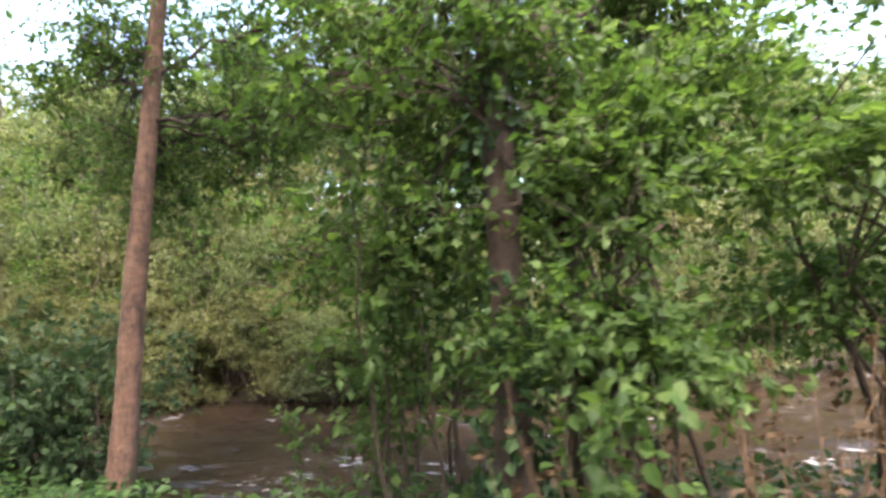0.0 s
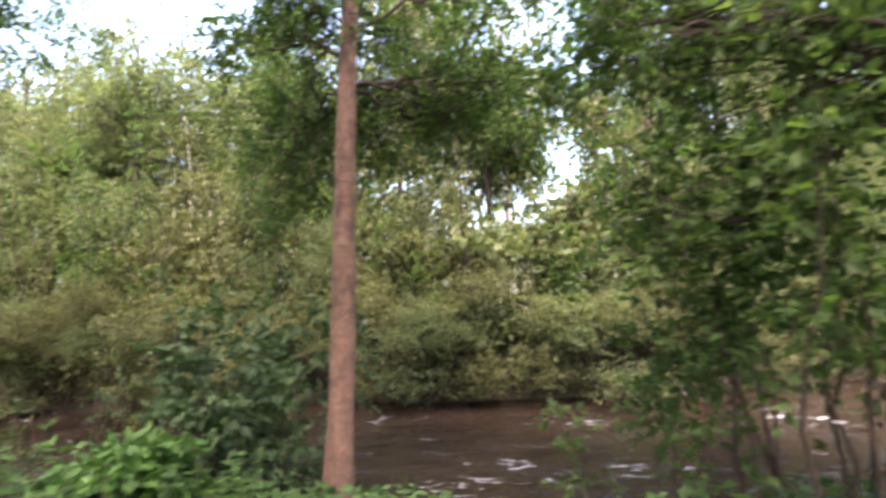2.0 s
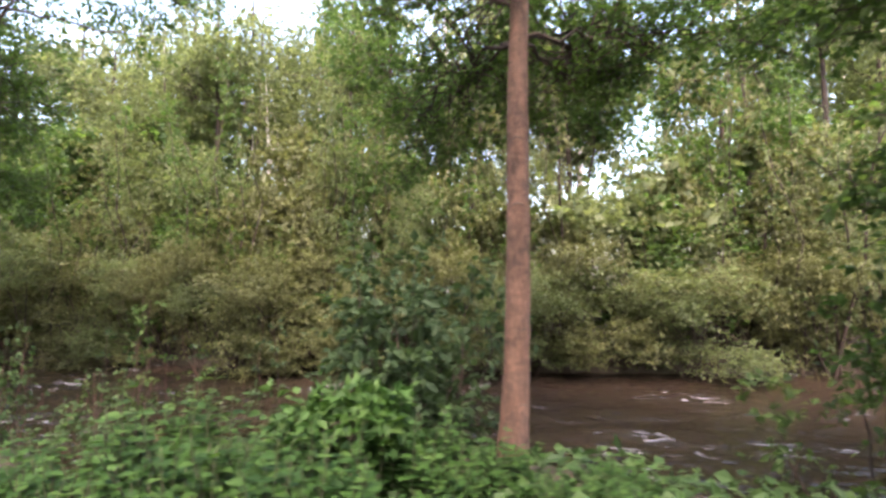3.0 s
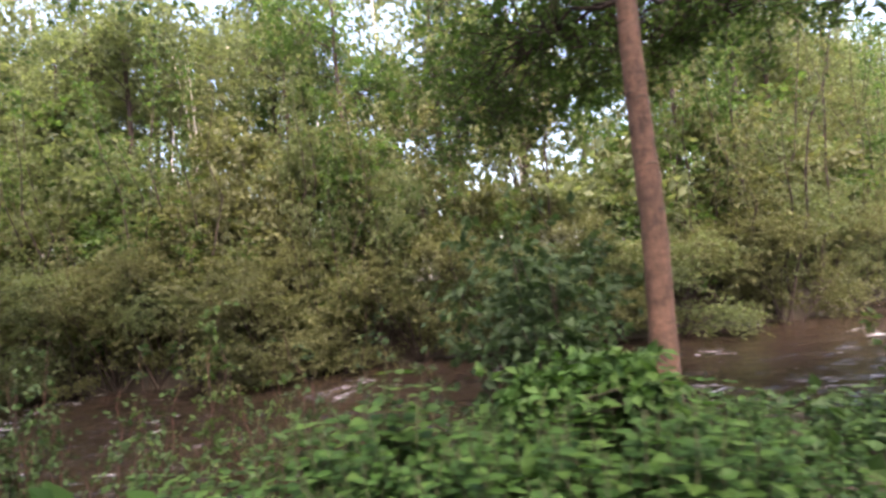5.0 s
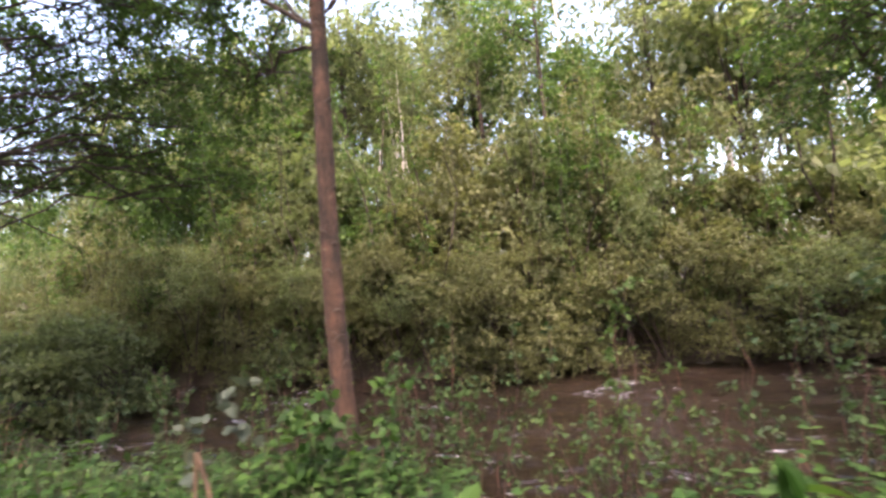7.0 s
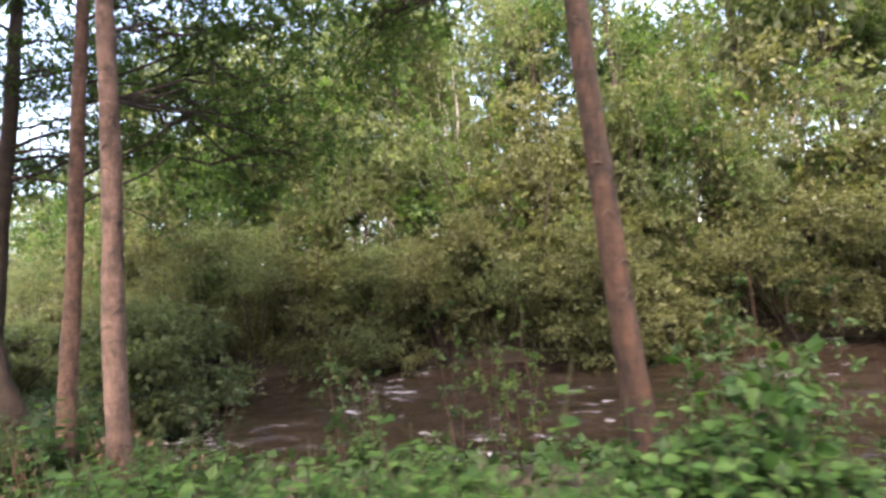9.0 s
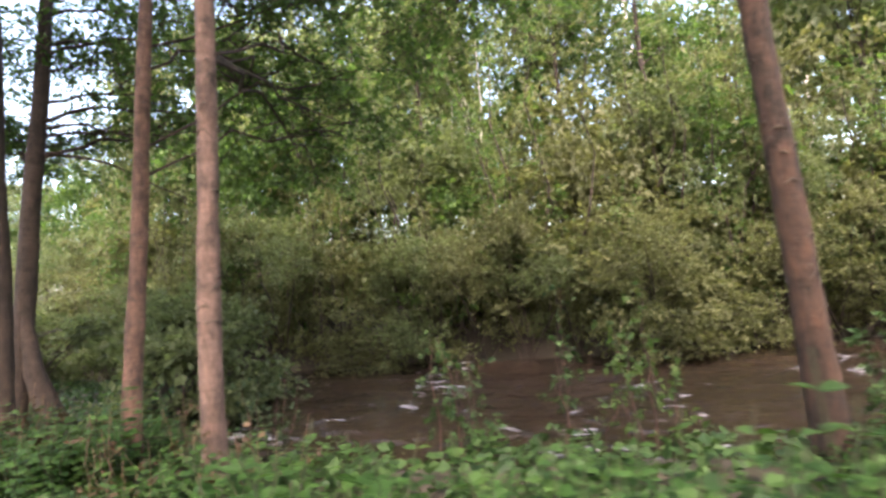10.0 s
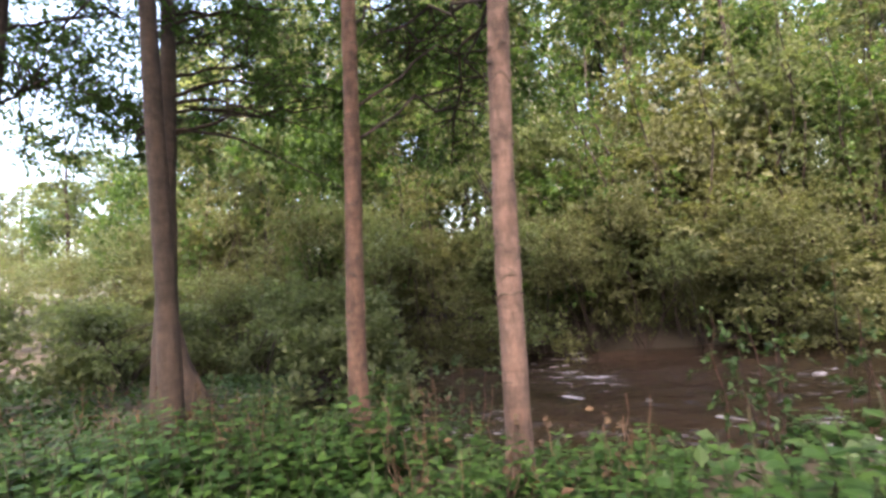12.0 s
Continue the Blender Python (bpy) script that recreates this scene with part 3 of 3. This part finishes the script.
def sapling(name, x, y, stems, spread, height, leaf_mat, label, seed, leaf=0.085, reach=0.26, low=0.25, gap=0.16, twigs=2, per=6, bark=DARK_BARK, category="sapling", group="", thick=0.009, template=LEAF):
    """Upright thin stems from one root, each with leafy side twigs up its length."""
    rng = np.random.default_rng(seed)
    ob = thing(name, x, y, land(x, y) - 0.05, label, category, group)
    crown = Shape()
    for _ in range(stems):
        f = rng.normal(size=2) * spread
        h = height * rng.uniform(0.6, 1.1)
        top = (f[0] * 1.5 + rng.normal() * 0.1 * h, f[1] * 1.5 + rng.normal() * 0.08 * h, h)
        line = bent((f[0], f[1], 0), top, rng, 8, 0.0, 0.04)
        s = Shape()
        s.tube(line, np.linspace(thick * (0.7 + 0.3 * height), 0.003, 8), 5)
        part("stem", s, bark, ob, smooth=True)
        u = np.arange(low, 1.0, gap / h)
        c = np.stack([np.interp(u, np.linspace(0, 1, 8), line[:, k]) for k in range(3)], -1)
        sprays(crown, None, c, reach, per, twigs, leaf, rng, 0.3, template)
    tagged(part("foliage", crown, leaf_mat, ob), kind="stuff")
    return ob


# shrubs and saplings on the near bank
shrub("bramble_bush", -5.95, 3.05, 1.3, 0.85, NETTLE_LEAF, "bright green bramble bush among the nettles", 56, 90, leaf=0.10, reach=0.22, twigs=4, per=6, base=0.2, stems=8)
sapling("elder_bush", -5.5, 4.68, 15, 0.25, 2.2, ELDER_LEAF, "dark green elder bush beside the alder on the bank", 51, leaf=0.115, reach=0.46, low=0.1, gap=0.15, twigs=3, per=8, category="shrub", thick=0.012)
sapling("hazel_bush", -0.75, 3.75, 12, 0.32, 2.6, ALDER_LEAF, "leafy hazel bush with many thin stems over the water", 52, leaf=0.10, reach=0.42, low=0.42, gap=0.13, twigs=3, per=7, category="shrub", thick=0.012)
sapling("hazel_bush", -1.75, 4.3, 7, 0.25, 1.9, ALDER_LEAF, "small hazel bush leaning over the brown water", 57, leaf=0.10, reach=0.4, low=0.45, gap=0.13, twigs=3, per=7, category="shrub", thick=0.010)
shrub("hazel_bush", 0.7, 3.5, 1.9, 2.8, ALDER_LEAF, "leafy hazel bush crowding the ivy-clad tree", 53, 150, leaf=0.08, reach=0.36, base=0.4, stems=12, spread=1.0)
shrub("hazel_bush", 2.4, 3.6, 2.2, 4.2, ALDER_LEAF, "tall hazel bush with lighter leaves on the bank", 55, 210, leaf=0.08, reach=0.38, base=0.3, stems=12, spread=1.0)
sapling("broad_leaved_sapling", 0.25, 2.35, 6, 0.2, 1.3, ALDER_LEAF, "bright green broad-leaved sapling beside the path", 54, leaf=0.085, reach=0.26, low=0.3, gap=0.14, twigs=2, per=4, bark=STEM_GREEN, template=BROAD, thick=0.006)
sapling("broad_leaved_sapling", -10.7, 3.0, 6, 0.2, 1.1, NETTLE_LEAF, "bright green broad-leaved sapling among the nettles", 155, leaf=0.085, reach=0.2, low=0.3, gap=0.12, twigs=2, per=5, bark=STEM_GREEN, template=BROAD, thick=0.006)
sapling("dead_bramble", 0.95, 2.5, 14, 0.25, 1.0, DRY_LEAF, "brown dead bramble stalks with a few dry leaves", 58, leaf=0.06, reach=0.16, low=0.4, gap=0.3, twigs=1, per=3, bark=DRY_STEM, thick=0.004, category="dead plant")
for k, (x, y) in enumerate([(1.7, 2.6), (0.5, 2.9), (-0.2, 3.4), (2.5, 2.3), (1.2, 3.1)]):
    sapling("dead_bramble", x, y, 13, 0.25, 1.0 + 0.1 * k, DRY_LEAF, "brown dead bramble stalks on the bank beside the hazels", 170 + k, leaf=0.07, reach=0.16, low=0.35, gap=0.2, twigs=1, per=4, bark=DRY_STEM, thick=0.004, category="dead plant", group="dead brambles by the hazels")
for k, (x, y, h) in enumerate([(-10.65, 3.6, 1.0), (-8.3, 4.0, 1.1), (-7.5, 3.1, 0.9), (-9.2, 3.8, 1.0), (-10.1, 3.9, 0.9)]):
    sapling("dead_bramble", x, y, 12, 0.16, h, COVER_LEAF, "reddish brown stalks with a few green leaves above the water", 180 + k, leaf=0.055, reach=0.15, low=0.4, gap=0.16, twigs=2, per=4, bark=RUSSET_BARK, thick=0.006, category="dead plant", group="brown stalks on the near bank")
rnd_pole = random.Random(31)
for k in range(48):
    x = -27 + 0.77 * k + rnd_pole.uniform(-0.5, 0.5)
    sapling("willow_pole", x, far_edge(x) + rnd_pole.uniform(-0.5, 1.0), rnd_pole.choice([2, 3, 4]), 0.22, rnd_pole.uniform(4.5, 9.0) * (0.55 if sky_gap(x, far_edge(x)) else 1.0), (WILLOW_LEAF, FAR_LEAF, ALDER_LEAF)[k % 3], "slender willow poles rising out of the far bank shrubs", 160 + k, leaf=0.10, reach=0.5, low=0.18, gap=0.2, twigs=3, per=8, thick=0.013, category="tree", group="willow poles on the far bank")
for k, (x, y) in enumerate([(-18.5, 4.0), (-19.2, 4.4), (-16.2, 4.1), (-21, 4.6), (-16, 3.05), (-14.9, 3.2), (-17.5, 3.6), (-19.8, 4.8)]):
    sapling("dead_bramble", x, y, 9, 0.22, 0.75, DRY_LEAF, "reddish brown dead bramble stalks under the alders", 150 + k, leaf=0.06, reach=0.16, low=0.3, gap=0.2, twigs=1, per=4, bark=DRY_STEM, thick=0.004, category="dead plant", group="dead brambles")
for k, (x, y, n, h, g) in enumerate([(-9.1, 4.6, 5, 2.3, 0.13), (-10.4, 4.1, 8, 1.5, 0.12), (-7.7, 4.7, 4, 2.0, 0.14), (-12.2, 4.6, 6, 1.4, 0.12), (-9.9, 4.8, 4, 2.1, 0.14), (-6.9, 4.8, 4, 1.7, 0.14), (-2.4, 4.9, 4, 0.9, 0.12), (-13.6, 4.5, 6, 1.2, 0.12), (-16.6, 5.4, 6, 1.2, 0.12), (-8.4, 4.9, 4, 1.7, 0.15), (-12.8, 4.8, 4, 1.6, 0.14), (-5.9, 4.5, 4, 1.1, 0.12), (-3.2, 4.7, 4, 0.8, 0.12)]):
    sapling("willow_sapling", x, y, n, 0.17, h, (ALDER_LEAF, COVER_LEAF, ELDER_LEAF)[k % 3], "thin-stemmed willow sapling at the water's edge", 60 + k, leaf=0.065, reach=0.2, gap=1.5 * g, low=0.38, thick=0.010, bark=RUSSET_BARK, group="saplings along the near bank")
for k, (x, y, h) in enumerate([(-9.75, 2.0, 0.75), (-8.3, 2.2, 0.62), (-7.8, 2.0, 0.6), (-13.5, 2.3, 0.62), (-6.2, 2.2, 0.62)]):
    sapling("butterbur_plant", x, y, 5, 0.10, h, NETTLE_LEAF, "broad-leaved bright green weed rising above the nettles", 130 + k, leaf=0.17, reach=0.10, low=0.45, gap=0.14, twigs=1, per=2, bark=STEM_GREEN, thick=0.006, template=BROAD, category="weed", group="broad-leaved weeds")
sapling("pale_leaved_weed", -10.55, 1.55, 2, 0.03, 1.4, PALE_LEAF, "tall weed with drooping pale grey-green leaves", 140, leaf=0.062, reach=0.09, low=0.84, gap=0.08, twigs=2, per=3, bark=STEM_GREEN, thick=0.006, template=BROAD, category="weed")
for k, (x, y, w, h) in enumerate([(-18.9, 7.2, 2.2, 1.7), (-21.1, 8.2, 2.6, 2.0), (-23.4, 7.4, 2.6, 1.9), (-24.2, 5.2, 2.2, 1.8), (-18.2, 5.8, 1.5, 1.2), (-26.1, 8.0, 3.0, 2.2), (-26.6, 4.6, 2.6, 2.0), (-29.1, 6.5, 3.0, 2.2), (-24.4, 9.9, 2.6, 2.0), (-27.8, 10.6, 3.0, 2.2), (-31.1, 8.8, 3.2, 2.3)]):
    shrub("bramble_shrub", x, y, w, h, FAR_LEAF, "tangled light green shrub under the alders", 75 + k, 105, leaf=0.115, reach=0.5, base=0.1, group="undergrowth under the alders")

# ---- trees beyond the river ----
def wood_kind(k, mat, bark, h, fine_leaf, clumps, X):
    blobs = []
    rr = random.Random(90 + k)
    for j in range(10):
        hh = rr.uniform(0.30, 0.95) * h
        w = 2.4 * math.sqrt(1 - (hh / h - 0.35) ** 2 / 0.45)
        a = rr.uniform(0, 6.28)
        blobs.append(((w * 0.7 * math.cos(a), w * 0.7 * math.sin(a), hh), (1.5, 1.5, 0.95), clumps))
    label = "pale-stemmed birch in the wood beyond the river" if bark is BIRCH_BARK else "tall leafy tree in the wood beyond the river"
    return tree("woodland_tree", X, far_edge(X) + 8, (0.01, 0.01), 0.13, h, bark, blobs, mat, label, 90 + k, leaf=fine_leaf, twigs=5, per=7, reach=0.7, group="wood beyond the river", flare=1.2, fine=False)


# some kinds carry sunlight in their leaf colour, the others plain foliage
near_wood = [wood_kind(k, m, DARK_BARK, h, 0.15, 26, -40 - 4.5 * k) for k, (m, h) in enumerate(((FAR_LEAF, 11), (SUN_TINTED_LEAF, 12), (ALDER_LEAF, 11)))]
far_src = [wood_kind(4 + k, m, b, 12, 0.21, 18, -54 - 4.5 * k) for k, (m, b) in enumerate(((SUN_TINTED_LEAF, DARK_BARK), (FAR_LEAF, DARK_BARK), (SUN_TINTED_LEAF, BIRCH_BARK), (ALDER_LEAF, DARK_BARK)))]
rnd = random.Random(8)
for row, (dy, step, a, b) in enumerate([(4.0, 2.6, -29, 18), (9.0, 3.1, -34, 26), (17.0, 4.6, -38, 34)]):
    x = a
    while x < b:
        src = rnd.choice(far_src if row else near_wood)
        # upstream, dark kinds give way to the one with sunlight painted into its leaves
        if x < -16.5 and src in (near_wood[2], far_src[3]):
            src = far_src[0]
        y = far_edge(x) + dy + rnd.uniform(-1, 1)
        if row == 2 and x < -5 or not sky_gap(x, y, 0.6 if row == 0 else 0.1):
            placed(src, x, y, rnd.uniform(0, 6.28), rnd.uniform(0.85, 1.15), rnd.uniform(0.85, 1.25) * (1.0, 1.2, 1.25)[row])
        x += step * rnd.uniform(0.7, 1.3)
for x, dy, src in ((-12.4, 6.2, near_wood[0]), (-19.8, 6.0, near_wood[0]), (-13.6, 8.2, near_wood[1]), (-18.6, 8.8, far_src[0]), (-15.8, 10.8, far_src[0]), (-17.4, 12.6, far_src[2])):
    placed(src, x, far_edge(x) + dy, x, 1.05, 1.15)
sapling("birch_clump", -15.5, 16.9, 6, 0.4, 10.5, SUN_TINTED_LEAF, "clump of pale birch stems lit among the far trees", 99, leaf=0.2, reach=0.6, low=0.55, gap=0.5, twigs=3, per=6, bark=BIRCH_BARK, category="tree", thick=0.026)
for j in range(9):  # unseen trees added behind the path to hold skylight off the near bank
    placed(far_src[j % 2], -25 + 3.7 * j, -5.5 - 1.2 * (j % 3), rnd.uniform(0, 6.28), 1.25, 1.0, "unseen tree added behind the path to shade the near bank")

pine_blobs = [((0.9 * math.cos(j * 2.4), 0.9 * math.sin(j * 2.4), 6.2 + 0.75 * j), (1.3, 1.3, 0.45), 9) for j in range(8)]
pine = tree("distant_pine", -44, 22, (0.01, 0.0), 0.14, 13, DARK_BARK, pine_blobs, FAR_LEAF, "tall bare-stemmed pine in the distance against the sky", 95, leaf=0.28, twigs=5, per=6, reach=0.7, group="distant pines", flare=1.2, fine=False)
for j in range(12):
    placed(pine, rnd.uniform(-78, -40), rnd.uniform(16, 58), rnd.uniform(0, 6.28), rnd.uniform(0.9, 1.3), rnd.uniform(0.8, 1.25))

# ---- plants beside the path ----
def nettle_clump(seed, plants, tall, spread, mat):
    rng = np.random.default_rng(seed)
    ob = thing("nettle_clump", 0, 0, 0, "clump of fresh green stinging nettles on the bank", "nettles", "nettles beside the path")
    stems, leaves = Shape(), Shape()
    for _ in range(plants):
        f = np.array((*(rng.normal(size=2) * spread), 0.0))
        h = tall * rng.uniform(0.65, 1.15)
        top = f + np.array((rng.normal() * 0.08, rng.normal() * 0.08, h))
        line = bent(f, top, rng, 6, 0.0, 0.06)
        stems.tube(line, np.linspace(0.006, 0.003, 6), 4)
        n = int(h / 0.055)
        for j in range(2, n):
            u = j / n
            q = line[0] + (line[-1] - line[0]) * u
            a = rng.uniform(-0.3, 0.3) + (j % 2) * math.pi / 2
            size = (0.125 - 0.06 * u) * rng.uniform(0.8, 1.15)
            d = np.array([(math.cos(a + s), math.sin(a + s), 0.25 - 0.35 * (1 - u)) for s in (0, math.pi)])
            leaves.leaves(np.array([q, q]), d, np.array([(0, 0, 1.0)] * 2) + 0.2 * rng.normal(size=(2, 3)), np.array([size, size]), NETTLE, 0.95)
    tagged(part("stalk_work", stems, STEM_GREEN, ob), kind="stuff")
    tagged(part("foliage", leaves, mat, ob), kind="stuff")
    return ob


clumps = []
for k in range(5):
    c = nettle_clump(200 + k, 11, 0.46 + 0.03 * k, 0.15, NETTLE_LEAF)
    c.location = (-6.0 - 0.55 * k, 2.6, land(-6.0 - 0.55 * k, 2.6))
    clumps.append(c)
rnd = random.Random(21)


def nettles(count, xa, xb, ya, yb, lo, hi, tall=1.0):
    for _ in range(count):
        x, y = rnd.uniform(xa, xb), rnd.uniform(ya, yb)
        m = Matrix.Translation((x, y, land(x, y) - 0.02)) @ Matrix.Rotation(rnd.uniform(0, 6.28), 4, "Z")
        ob = copy_thing(rnd.choice(clumps), m)
        s = rnd.uniform(lo, hi) * (1 + 0.6 * noise.noise(Vector((x * 0.9, y * 0.9, 3))))
        ob.scale = (s, s, s * tall * rnd.uniform(0.9, 1.15))


nettles(40, -7.3, -5.3, 1.9, 3.5, 0.8, 1.3)
nettles(26, -5.3, -3.6, 1.9, 3.5, 0.6, 0.95)
nettles(10, -10.0, -7.3, 1.9, 2.5, 0.6, 1.0)
nettles(22, -12.9, -10.9, 1.6, 2.2, 0.85, 1.1, 1.5)
nettles(8, -14.4, -12.6, 1.6, 2.1, 0.9, 1.1, 1.2)
nettles(9, -11.4, -10.4, 2.3, 3.0, 0.8, 1.0, 1.1)
nettles(36, -16.1, -10, 1.7, 2.4, 0.5, 1.25)
nettles(52, -16.1, -10, 2.4, 4.1, 0.4, 0.85)
nettles(14, -16.3, -14.7, 2.3, 3.1, 0.7, 1.0)
nettles(10, -17.8, -16.5, 3.1, 3.8, 0.9, 1.25)
nettles(56, -20.6, -16.1, 1.5, 4.6, 0.5, 1.3)


def ground_cover():
    rng = np.random.default_rng(400)
    n = 52000
    x = rng.uniform(-32, 4, n)
    y = rng.uniform(1.0, 9.5, n)
    keep = np.array([yy < near_edge(xx) - (1.35 if -10.4 < xx < -7.0 else 0.5) and noise.noise(Vector((xx * 1.1, yy * 1.1, 9))) > -0.35 for xx, yy in zip(x, y)])
    x, y = x[keep], y[keep]
    z = np.array([land(a, b) for a, b in zip(x, y)]) + rng.uniform(0.02, 0.22, len(x))
    s = Shape()
    s.leaves(np.stack([x, y, z], -1), directions(rng, len(x), 0.4), np.array((0, 0, 1.0)) + 0.5 * rng.normal(size=(len(x), 3)), rng.uniform(0.06, 0.14, len(x)), LEAF, 1.1)
    ob = part("ground_cover", s, COVER_LEAF)
    tagged(ob, "low green ground cover over the river bank", "undergrowth", kind="stuff")


ground_cover()


def bent_stalk(x, y, top):
    """A dry stalk, snapped and folded over."""
    ob = thing("dry_stalk", x, y, land(x, y), "snapped dry straw-coloured stalk among the nettles", "dry stalk")
    h = top - land(x, y)
    for name, line in (("stalk", [(0, 0, 0), (0.02, 0, h * 0.5), (0.05, 0, h)]), ("broken_tip", [(0.05, 0, h), (0.09, 0.01, h - 0.12), (0.11, 0.01, h - 0.24)])):
        s = Shape()
        s.tube(line, [0.011, 0.009, 0.007], 6)
        part(name, s, DRY_STEM, ob, smooth=True)


bent_stalk(-10.5, 1.4, 0.79)
bent_stalk(-7.9, 3.7, 0.08)
